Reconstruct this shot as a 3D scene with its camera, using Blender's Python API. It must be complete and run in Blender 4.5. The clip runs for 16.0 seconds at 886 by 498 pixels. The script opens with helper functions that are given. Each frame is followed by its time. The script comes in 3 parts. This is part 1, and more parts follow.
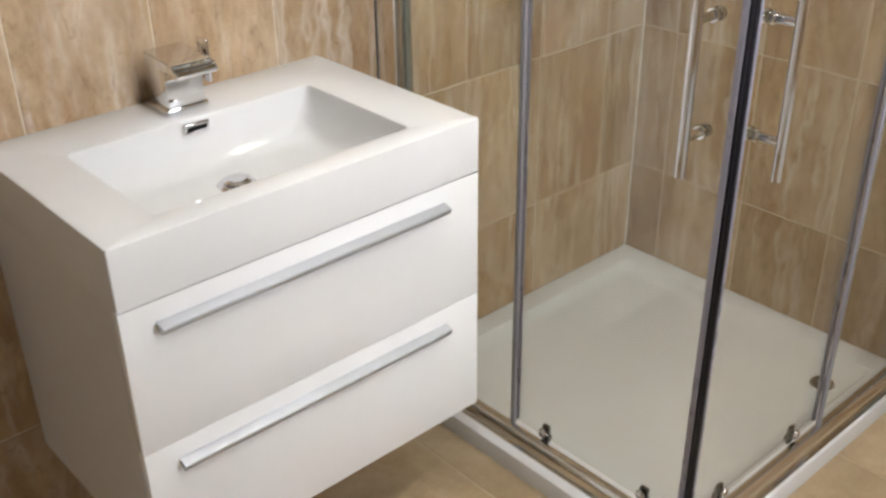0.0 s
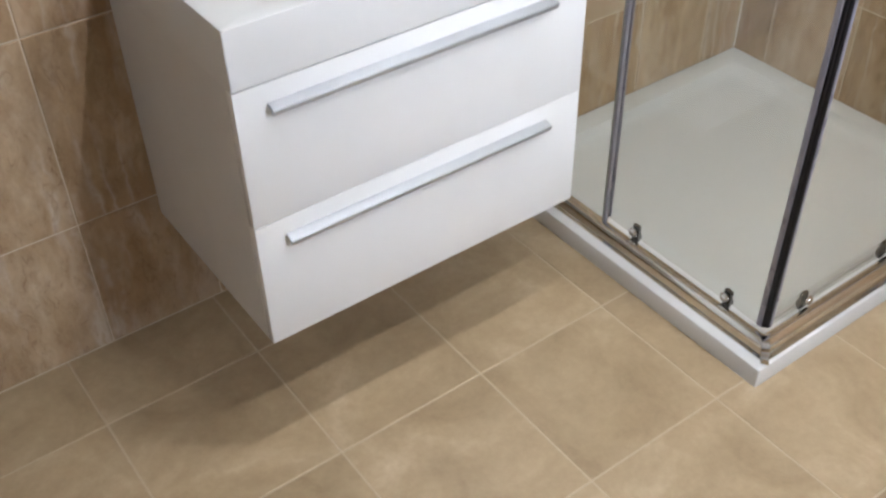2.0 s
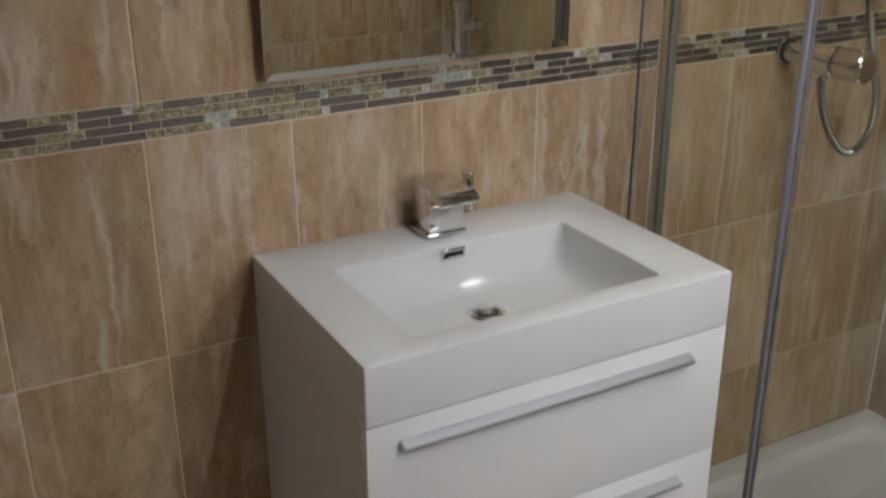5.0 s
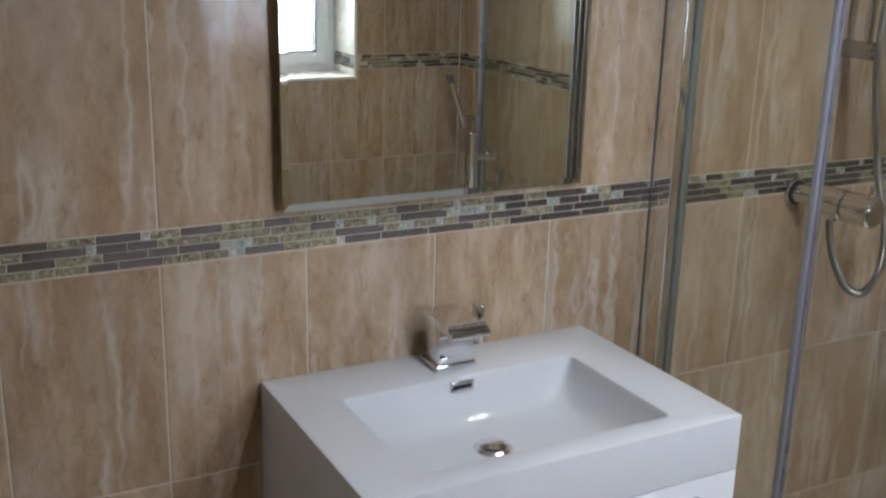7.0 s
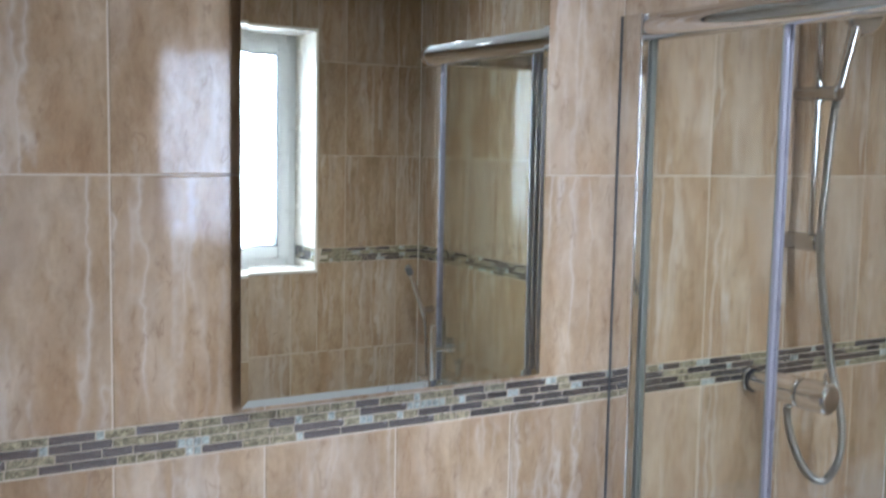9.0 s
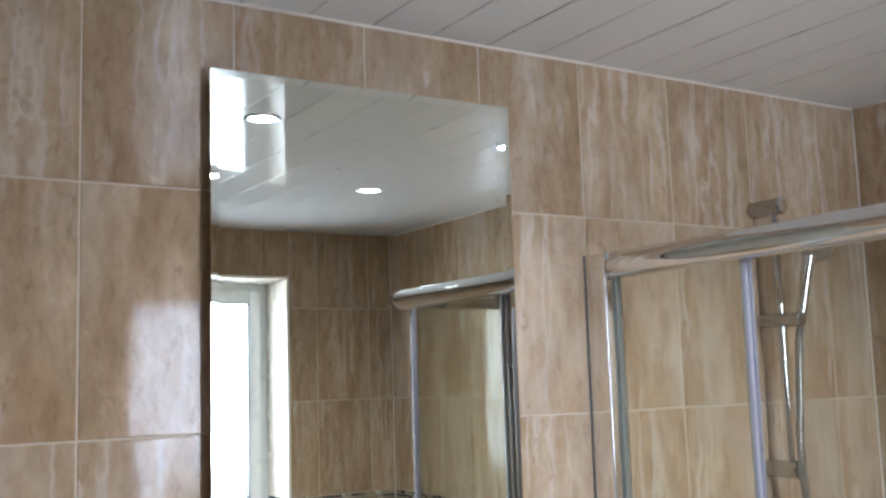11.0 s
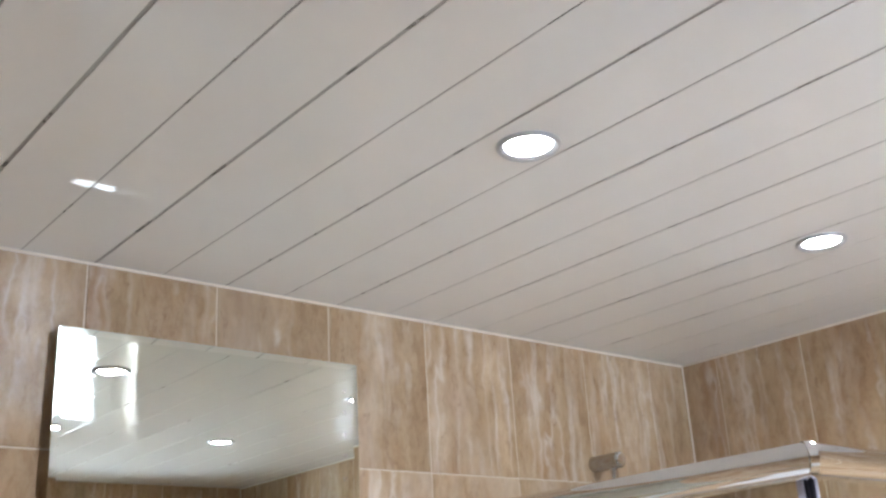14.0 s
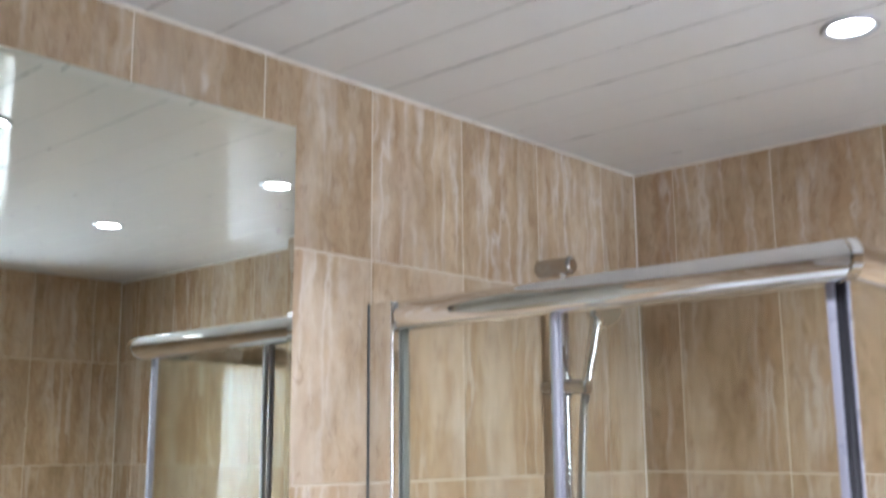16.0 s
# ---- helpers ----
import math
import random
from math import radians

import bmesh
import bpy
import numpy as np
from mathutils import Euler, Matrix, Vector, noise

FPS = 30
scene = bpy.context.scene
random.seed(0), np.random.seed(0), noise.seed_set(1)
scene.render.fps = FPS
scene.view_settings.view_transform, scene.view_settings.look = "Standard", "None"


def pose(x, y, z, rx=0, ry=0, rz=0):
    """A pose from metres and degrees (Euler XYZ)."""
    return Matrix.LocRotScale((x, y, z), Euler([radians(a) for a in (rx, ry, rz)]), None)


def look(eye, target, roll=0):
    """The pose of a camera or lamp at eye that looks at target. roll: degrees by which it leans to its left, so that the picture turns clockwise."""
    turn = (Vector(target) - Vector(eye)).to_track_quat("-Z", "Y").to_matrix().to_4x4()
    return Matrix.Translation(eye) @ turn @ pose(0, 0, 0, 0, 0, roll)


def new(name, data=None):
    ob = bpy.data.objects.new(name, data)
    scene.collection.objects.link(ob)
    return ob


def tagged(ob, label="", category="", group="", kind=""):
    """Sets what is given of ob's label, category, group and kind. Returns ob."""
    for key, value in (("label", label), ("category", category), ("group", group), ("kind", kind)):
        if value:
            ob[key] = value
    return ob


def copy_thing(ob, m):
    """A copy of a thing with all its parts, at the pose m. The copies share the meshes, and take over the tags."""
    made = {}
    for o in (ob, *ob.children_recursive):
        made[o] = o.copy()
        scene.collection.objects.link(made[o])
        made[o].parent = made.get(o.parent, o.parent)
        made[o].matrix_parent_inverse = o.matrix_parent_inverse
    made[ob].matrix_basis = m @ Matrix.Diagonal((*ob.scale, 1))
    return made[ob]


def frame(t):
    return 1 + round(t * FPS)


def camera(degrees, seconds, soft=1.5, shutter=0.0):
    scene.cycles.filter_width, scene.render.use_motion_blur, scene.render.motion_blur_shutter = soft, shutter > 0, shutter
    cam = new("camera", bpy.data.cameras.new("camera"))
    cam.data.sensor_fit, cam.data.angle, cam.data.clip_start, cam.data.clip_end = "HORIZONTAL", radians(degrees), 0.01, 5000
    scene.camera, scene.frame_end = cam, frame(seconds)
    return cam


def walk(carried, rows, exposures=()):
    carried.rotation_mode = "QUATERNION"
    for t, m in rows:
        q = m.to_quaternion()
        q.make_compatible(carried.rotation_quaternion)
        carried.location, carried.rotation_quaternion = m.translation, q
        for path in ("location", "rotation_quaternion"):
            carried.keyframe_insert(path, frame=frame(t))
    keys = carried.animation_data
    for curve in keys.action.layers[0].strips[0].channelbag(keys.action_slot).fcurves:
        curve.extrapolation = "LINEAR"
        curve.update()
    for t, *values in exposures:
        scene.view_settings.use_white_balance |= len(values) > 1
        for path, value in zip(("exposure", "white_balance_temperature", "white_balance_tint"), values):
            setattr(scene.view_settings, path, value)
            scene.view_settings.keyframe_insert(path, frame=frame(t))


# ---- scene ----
cam = camera(46.5, 16.0, soft=2.4, shutter=0.5)

PATH = [
    (0, (-0.458, -1.637, 1.519), (0.71, -0.334, 0.55), -0.7),
    (0.5, (-0.477, -1.653, 1.52), (0.618, -0.329, 0.495), -1.1),
    (1, (-0.485, -1.659, 1.527), (0.522, -0.396, 0.349), -0.6),
    (1.5, (-0.486, -1.656, 1.533), (0.446, -0.419, 0.267), -0.7),
    (2, (-0.487, -1.654, 1.539), (0.397, -0.412, 0.245), -1.2),
    (2.5, (-0.489, -1.65, 1.541), (0.398, -0.354, 0.302), -1.1),
    (3, (-0.493, -1.648, 1.546), (0.391, -0.275, 0.391), -1.1),
    (3.5, (-0.493, -1.639, 1.548), (0.353, -0.185, 0.466), -1.3),
    (4, (-0.497, -1.634, 1.554), (0.344, -0.123, 0.549), -1.3),
    (4.5, (-0.504, -1.617, 1.559), (0.367, -0.042, 0.686), -0.9),
    (7, (-0.514, -1.606, 1.601), (0.399, 0.082, 1.04), 1.5),
    (7.5, (-0.515, -1.612, 1.603), (0.423, 0.094, 1.143), 1.3),
    (8, (-0.518, -1.61, 1.608), (0.438, 0.112, 1.258), 1.2),
    (8.5, (-0.519, -1.61, 1.608), (0.458, 0.108, 1.304), 1.2),
    (9, (-0.519, -1.619, 1.611), (0.488, 0.098, 1.41), 1.1),
    (9.5, (-0.523, -1.62, 1.617), (0.531, 0.078, 1.542), 1.0),
    (10, (-0.509, -1.617, 1.63), (0.536, 0.088, 1.688), -0.2),
    (12.5, (-0.535, -1.659, 1.633), (0.553, -0.046, 2.098), -3.1),
    (13, (-0.532, -1.677, 1.639), (0.574, -0.107, 2.196), -3.3),
    (13.5, (-0.535, -1.679, 1.639), (0.625, -0.179, 2.276), -3.3),
    (14, (-0.535, -1.691, 1.641), (0.682, -0.263, 2.336), -3.4),
    (14.5, (-0.532, -1.691, 1.641), (0.703, -0.296, 2.368), -3.1),
    (15, (-0.517, -1.651, 1.641), (0.736, -0.247, 2.318), -2.3),
    (15.5, (-0.481, -1.556, 1.635), (0.86, -0.176, 2.179), -1.2),
    (16, (-0.431, -1.355, 1.62), (1.01, -0.019, 1.994), -0.4),
]
EXPOSURES = [(0, 0.16, 6400, 10), (1, 0.18, 6250, 10), (2, 0.26, 5900, 10), (3, 0.26, 6080, 10), (3.5, -0.08, 6450, 10), (4.5, -0.74, 6330, 10), (7, -0.55, 5520, 10), (8, 0.15, 5080, 10), (9.5, 0.24, 5180, 10), (10, 0.12, 5340, 10), (12.5, 0.50, 5480, 10), (14.5, 0.70, 5780, 10), (15.5, 0.62, 5700, 10), (16, 0.62, 5450, 10)]
walk(cam, [(t, look(eye, target, roll)) for t, eye, target, roll in PATH], EXPOSURES)

# ---------------- light ----------------
world = bpy.data.worlds.new("world")
scene.world = world
world.use_nodes = True
wn = world.node_tree.nodes
sky = wn.new("ShaderNodeTexSky")
sky.sky_type, sky.sun_disc = "NISHITA", False
sky.sun_elevation, sky.sun_rotation = radians(40), radians(200)
wn["Background"].inputs["Strength"].default_value = 0.12
world.node_tree.links.new(sky.outputs[0], wn["Background"].inputs["Color"])

CEIL = 2.282
XR, YF, XL = 1.735, -2.50, -1.15          # right wall, window wall, wall behind the camera's left
WIN = (0.565, 1.24, 1.055, 2.085)          # window opening: x0, x1, z0, z1
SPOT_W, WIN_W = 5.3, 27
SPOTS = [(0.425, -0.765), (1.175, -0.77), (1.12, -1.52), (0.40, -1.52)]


def lamp(name, kind, m, watts, colour, **kw):
    data = bpy.data.lights.new(name, kind)
    data.energy, data.color = watts, colour
    ob = new(name, data)
    ob.matrix_world = m
    return ob


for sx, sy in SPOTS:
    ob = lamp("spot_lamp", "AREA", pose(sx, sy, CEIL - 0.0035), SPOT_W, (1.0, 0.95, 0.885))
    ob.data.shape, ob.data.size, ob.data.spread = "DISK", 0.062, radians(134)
ob = lamp("window_lamp", "AREA", look(((WIN[0] + WIN[1]) / 2, YF - 0.52, (WIN[2] + WIN[3]) / 2 + 0.05), ((WIN[0] + WIN[1]) / 2, 0, 0.45)), WIN_W, (0.92, 0.955, 1.0))
ob.data.shape, ob.data.size, ob.data.size_y = "RECTANGLE", WIN[1] - WIN[0] - 0.1, WIN[3] - WIN[2] - 0.1


# ---------------- materials ----------------
def material(name):
    m = bpy.data.materials.new(name)
    m.use_nodes = True
    nt = m.node_tree
    return m, nt, nt.nodes["Principled BSDF"]


def node(nt, kind, **kw):
    n = nt.nodes.new(kind)
    for k, v in kw.items():
        n.inputs[k].default_value = v
    return n


def ramp(nt, fac, stops):
    r = nt.nodes.new("ShaderNodeValToRGB")
    el = r.color_ramp.elements
    while len(el) < len(stops):
        el.new(0.5)
    for e, (p, c) in zip(el, stops):
        e.position, e.color = p, (*c, 1)
    nt.links.new(fac, r.inputs[0])
    return r.outputs[0]


def mix(nt, fac, a, b, how="MIX"):
    n = nt.nodes.new("ShaderNodeMix")
    n.data_type, n.blend_type = "RGBA", how
    for s, v in ((0, fac), (6, a), (7, b)):
        if isinstance(v, (int, float)):
            n.inputs[s].default_value = v
        elif isinstance(v, tuple):
            n.inputs[s].default_value = (*v, 1)
        else:
            nt.links.new(v, n.inputs[s])
    return n.outputs[2]


def bump(nt, bsdf, height, strength, distance):
    b = node(nt, "ShaderNodeBump", Strength=strength, Distance=distance)
    nt.links.new(height, b.inputs["Height"])
    nt.links.new(b.outputs[0], bsdf.inputs["Normal"])


def shifted(nt, scale, spread=40.0):
    """Object coordinates, moved by a random amount for each piece."""
    tc = nt.nodes.new("ShaderNodeTexCoord")
    info = nt.nodes.new("ShaderNodeObjectInfo")
    mul = nt.nodes.new("ShaderNodeVectorMath")
    mul.operation = "MULTIPLY"
    comb = nt.nodes.new("ShaderNodeCombineXYZ")
    for i, k in enumerate((1.0, 0.37, 0.71)):
        mm = nt.nodes.new("ShaderNodeMath")
        mm.operation = "MULTIPLY"
        mm.inputs[1].default_value = k * spread
        nt.links.new(info.outputs["Random"], mm.inputs[0])
        nt.links.new(mm.outputs[0], comb.inputs[i])
    add = nt.nodes.new("ShaderNodeVectorMath")
    nt.links.new(tc.outputs["Object"], mul.inputs[0])
    mul.inputs[1].default_value = scale
    nt.links.new(mul.outputs[0], add.inputs[0])
    nt.links.new(comb.outputs[0], add.inputs[1])
    return add.outputs[0], info.outputs["Random"]


def noise_tex(nt, vec, scale, detail=4.0, rough=0.55, distort=0.0):
    n = node(nt, "ShaderNodeTexNoise", Scale=scale, Detail=detail, Roughness=rough, Distortion=distort)
    nt.links.new(vec, n.inputs["Vector"])
    return n.outputs["Fac"]


def travertine():
    m, nt, b = material("travertine_tile")
    tc = nt.nodes.new("ShaderNodeTexCoord")
    info = nt.nodes.new("ShaderNodeObjectInfo")

    def streak(warp_scale, warp, stretch, spread):
        """Coordinates that wander sideways a little and are drawn out upwards, with a random start for each tile."""
        off = nt.nodes.new("ShaderNodeVectorMath")
        off.operation = "SCALE"
        off.inputs[0].default_value = (1.0, 0.41, 0.77)
        mul = nt.nodes.new("ShaderNodeMath")
        mul.operation = "MULTIPLY"
        mul.inputs[1].default_value = spread
        nt.links.new(info.outputs["Random"], mul.inputs[0])
        nt.links.new(mul.outputs[0], off.inputs["Scale"])
        base = nt.nodes.new("ShaderNodeVectorMath")
        nt.links.new(tc.outputs["Object"], base.inputs[0])
        nt.links.new(off.outputs[0], base.inputs[1])
        w = node(nt, "ShaderNodeTexNoise", Scale=warp_scale, Detail=3.0, Roughness=0.6)
        nt.links.new(base.outputs[0], w.inputs["Vector"])
        sub = nt.nodes.new("ShaderNodeVectorMath")
        sub.operation = "MULTIPLY_ADD"
        nt.links.new(w.outputs["Color"], sub.inputs[0])
        sub.inputs[1].default_value = (warp, warp, 0.0)
        nt.links.new(base.outputs[0], sub.inputs[2])
        st = nt.nodes.new("ShaderNodeVectorMath")
        st.operation = "MULTIPLY"
        nt.links.new(sub.outputs[0], st.inputs[0])
        st.inputs[1].default_value = (1.0, 1.0, stretch)
        return st.outputs[0]

    v1 = streak(9.0, 0.055, 0.27, 61.0)
    v2 = streak(11.0, 0.037, 0.055, 37.0)
    v3 = streak(22.0, 0.034, 0.50, 83.0)
    base = ramp(nt, noise_tex(nt, v1, 13.0, 5.0, 0.62), [(0.28, (0.345, 0.235, 0.130)), (0.42, (0.415, 0.297, 0.172)), (0.55, (0.475, 0.355, 0.219)), (0.66, (0.540, 0.420, 0.277)), (0.80, (0.64, 0.525, 0.375))])
    rust = ramp(nt, noise_tex(nt, v1, 7.5, 4.0, 0.65), [(0.50, (0, 0, 0)), (0.60, (0.34, 0.34, 0.34)), (0.74, (0.60, 0.60, 0.60))])
    col = mix(nt, rust, base, (0.350, 0.208, 0.105))
    # cloudy speckle
    grain = ramp(nt, noise_tex(nt, v3, 60.0, 6.0, 0.75), [(0.28, (0.83, 0.80, 0.77)), (0.47, (1, 1, 1)), (0.75, (1.13, 1.12, 1.11))])
    col = mix(nt, 1.0, col, grain, "MULTIPLY")
    patch = ramp(nt, noise_tex(nt, v1, 42.0, 4.0, 0.65), [(0.30, (0.84, 0.81, 0.78)), (0.50, (1, 1, 1)), (0.72, (1.09, 1.09, 1.08))])
    col = mix(nt, 1.0, col, patch, "MULTIPLY")
    # pale veins: bright core, soft flank, broken along their length
    vein = ramp(nt, noise_tex(nt, v2, 22.0, 1.5), [(0.42, (0, 0, 0)), (0.470, (0.30, 0.30, 0.30)), (0.500, (0.60, 0.60, 0.60)), (0.532, (0.26, 0.26, 0.26)), (0.57, (0, 0, 0))])
    gate = ramp(nt, noise_tex(nt, v1, 9.0, 3.0), [(0.43, (0.0, 0.0, 0.0)), (0.60, (0.95, 0.95, 0.95))])
    col = mix(nt, mix(nt, 1.0, vein, gate, "MULTIPLY"), col, (0.72, 0.645, 0.54))
    # cream clouds that follow the grain
    band = ramp(nt, noise_tex(nt, v1, 5.0, 4.0, 0.62), [(0.50, (0, 0, 0)), (0.62, (0.40, 0.40, 0.40)), (0.72, (0.48, 0.48, 0.48))])
    col = mix(nt, band, col, (0.62, 0.525, 0.405))
    # thin brown cracks and pits
    crack = ramp(nt, noise_tex(nt, v1, 24.0, 2.0, 0.6), [(0.37, (0, 0, 0)), (0.400, (0.42, 0.42, 0.42)), (0.430, (0, 0, 0))])
    broken = ramp(nt, noise_tex(nt, v3, 48.0, 3.0), [(0.47, (0, 0, 0)), (0.59, (0.9, 0.9, 0.9))])
    col = mix(nt, mix(nt, 1.0, crack, broken, "MULTIPLY"), col, (0.21, 0.125, 0.075))
    tone = ramp(nt, info.outputs["Random"], [(0.0, (0.775, 0.765, 0.795)), (1.0, (0.915, 0.905, 0.945))])
    nt.links.new(mix(nt, 1.0, col, tone, "MULTIPLY"), b.inputs["Base Color"])
    b.inputs["Roughness"].default_value = 0.055
    b.inputs["Specular IOR Level"].default_value = 0.18
    bump(nt, b, noise_tex(nt, v1, 9.0, 2.0), 0.06, 0.01)
    return m


def floor_stone():
    m, nt, b = material("floor_tile_ceramic")
    vec, rnd = shifted(nt, (1.0, 1.0, 1.0))
    base = ramp(nt, noise_tex(nt, vec, 5.0, 5.0, 0.6, 0.6), [(0.30, (0.275, 0.200, 0.118)), (0.42, (0.330, 0.247, 0.150)), (0.56, (0.380, 0.290, 0.181)), (0.72, (0.46, 0.360, 0.240))])
    grain = ramp(nt, noise_tex(nt, vec, 60.0, 5.0, 0.7), [(0.3, (0.88, 0.87, 0.85)), (0.7, (1.06, 1.06, 1.06))])
    col = mix(nt, 0.8, base, grain, "MULTIPLY")
    tone = ramp(nt, rnd, [(0.0, (0.95, 0.95, 0.94)), (1.0, (1.04, 1.04, 1.04))])
    nt.links.new(mix(nt, 1.0, col, tone, "MULTIPLY"), b.inputs["Base Color"])
    b.inputs["Roughness"].default_value = 0.38
    bump(nt, b, noise_tex(nt, vec, 25.0, 4.0), 0.12, 0.004)
    return m


def plain(name, colour, rough, metal=0.0, spots=0.06, scale=14.0, relief=0.0, coat=0.0):
    """A near-even surface with slight mottling of colour and gloss."""
    m, nt, b = material(name)
    tc = nt.nodes.new("ShaderNodeTexCoord")
    n = noise_tex(nt, tc.outputs["Object"], scale, 5.0, 0.6)
    lo, hi = tuple(c * (1 - spots) for c in colour), tuple(min(1, c * (1 + spots)) for c in colour)
    nt.links.new(ramp(nt, n, [(0.3, lo), (0.7, hi)]), b.inputs["Base Color"])
    r = max(0.0, rough * 0.8), rough * 1.2
    nt.links.new(ramp(nt, n, [(0.3, (r[0],) * 3), (0.7, (r[1],) * 3)]), b.inputs["Roughness"])
    b.inputs["Metallic"].default_value = metal
    b.inputs["Coat Weight"].default_value = coat
    if relief:
        bump(nt, b, noise_tex(nt, tc.outputs["Object"], scale * 4, 3.0), relief, 0.002)
    return m


def glass(name, colour, rough=0.0, wavy=0.0):
    m, nt, b = material(name)
    b.inputs["Base Color"].default_value = (*colour, 1)
    b.inputs["Transmission Weight"].default_value = 1.0
    b.inputs["Roughness"].default_value = rough
    b.inputs["IOR"].default_value = 1.45
    if wavy:
        tc = nt.nodes.new("ShaderNodeTexCoord")
        bump(nt, b, noise_tex(nt, tc.outputs["Object"], 60.0, 3.0), wavy, 0.01)
    return m


def sheet_glass(name, tint):
    """Flat sheet glass: a tint at each face and the reflection of plain glass."""
    m, nt, b = material(name)
    nt.nodes.remove(b)
    clear = nt.nodes.new("ShaderNodeBsdfTransparent")
    clear.inputs["Color"].default_value = (*tint, 1)
    shine = node(nt, "ShaderNodeBsdfGlossy", Roughness=0.0)
    lw = node(nt, "ShaderNodeLayerWeight", Blend=0.5)
    power = node(nt, "ShaderNodeMath")
    power.operation = "POWER"
    power.inputs[1].default_value = 5.0
    nt.links.new(lw.outputs["Facing"], power.inputs[0])
    fres = node(nt, "ShaderNodeMath")
    fres.operation = "MULTIPLY_ADD"
    fres.inputs[1].default_value, fres.inputs[2].default_value = 0.95, 0.05
    nt.links.new(power.outputs[0], fres.inputs[0])
    both = nt.nodes.new("ShaderNodeMixShader")
    nt.links.new(fres.outputs[0], both.inputs[0])
    nt.links.new(clear.outputs[0], both.inputs[1])
    nt.links.new(shine.outputs[0], both.inputs[2])
    nt.links.new(both.outputs[0], nt.nodes["Material Output"].inputs[0])
    return m


def glow(name, colour, strength):
    m, nt, b = material(name)
    b.inputs["Base Color"].default_value = (*colour, 1)
    b.inputs["Emission Color"].default_value = (*colour, 1)
    b.inputs["Emission Strength"].default_value = strength
    return m


def mosaic_stone(name, a, c, rough, relief=0.35):
    m, nt, b = material(name)
    vec, rnd = shifted(nt, (1.0, 1.0, 1.0))
    n = noise_tex(nt, vec, 120.0, 6.0, 0.78, 0.8)
    nt.links.new(ramp(nt, n, [(0.32, a), (0.52, c), (0.68, tuple(min(1, v * 2.3) for v in c))]), b.inputs["Base Color"])
    b.inputs["Roughness"].default_value = rough
    bump(nt, b, n, relief, 0.002)
    return m


M_TILE, M_FLOOR = travertine(), floor_stone()
M_GROUT = plain("cream_grout", (0.56, 0.47, 0.36), 0.8, relief=0.3, scale=60)
M_FGROUT = plain("beige_floor_grout", (0.45, 0.36, 0.25), 0.85, relief=0.3, scale=60)
M_SILICONE = plain("white_silicone", (0.70, 0.64, 0.55), 0.4)
M_WHITE = plain("white_gloss_lacquer", (0.775, 0.785, 0.80), 0.10, spots=0.01)
M_RESIN = plain("white_cast_resin", (0.63, 0.635, 0.645), 0.055, spots=0.012)
M_RESIN.node_tree.nodes["Principled BSDF"].inputs["Specular IOR Level"].default_value = 0.28
M_ACRYLIC = plain("white_shower_acrylic", (0.59, 0.595, 0.60), 0.20, spots=0.004, scale=4.0)
M_DARKGAP = plain("shadow_gap_board", (0.30, 0.29, 0.28), 0.6)
M_CHROME = plain("polished_chrome", (0.76, 0.76, 0.77), 0.035, 1.0, spots=0.02)
# same chrome as M_CHROME, with the brighter tile reflection put into its colour
M_PROFILE = plain("lightened_chrome_profile", (0.87, 0.87, 0.87), 0.035, 1.0, spots=0.01)
M_ROLLER = plain("smoked_chrome", (0.20, 0.20, 0.20), 0.18, 1.0, spots=0.05)
M_BRUSHED = plain("satin_chrome", (0.47, 0.455, 0.435), 0.20, 1.0, spots=0.04)
M_HOSE = plain("ribbed_steel", (0.36, 0.35, 0.33), 0.34, 1.0)
M_RAIL = plain("chrome_floor_rail", (0.80, 0.79, 0.77), 0.10, 1.0, spots=0.04)
M_ALU = plain("anodised_aluminium", (0.48, 0.50, 0.535), 0.46, 1.0, spots=0.01)
M_GREY = plain("grey_translucent_seal", (0.29, 0.285, 0.335), 0.22, spots=0.01)
M_GASKET = plain("grey_green_gasket", (0.20, 0.215, 0.195), 0.35)
M_SEAL = plain("pale_grey_vinyl_seal", (0.235, 0.23, 0.285), 0.3, spots=0.02)
M_BLACK = plain("black_magnet_strip", (0.012, 0.011, 0.014), 0.35)
M_BLACK.node_tree.nodes["Principled BSDF"].inputs["Specular IOR Level"].default_value = 0.12
M_RUBBER = plain("dark_grey_plastic", (0.10, 0.10, 0.10), 0.4)
M_GLASS = sheet_glass("clear_shower_glass", (0.930, 0.934, 0.908))
M_PANE = glass("obscure_window_glass", (0.96, 0.98, 0.99), 0.25, 0.5)
M_UPVC = plain("white_upvc", (0.78, 0.79, 0.80), 0.3, spots=0.01)
M_CEIL = plain("white_gloss_pvc", (0.71, 0.70, 0.685), 0.03, spots=0.006)
M_CEIL.node_tree.nodes["Principled BSDF"].inputs["Specular IOR Level"].default_value = 0.48
M_GROOVE = plain("grey_silver_inlay", (0.30, 0.295, 0.29), 0.30, 0.4)
M_LIT = glow("lit_lamp_lens", (1.0, 0.97, 0.92), 60.0)
M_SKY = glow("bright_overcast_sky", (0.95, 0.98, 1.0), 5.5)
# reveal tile with the window's daylight put into its pale colour
M_REVEAL = plain("daylit_reveal_tile", (0.80, 0.74, 0.64), 0.25, spots=0.06, scale=20)
M_PAINT = plain("painted_plaster", (0.74, 0.72, 0.69), 0.6)
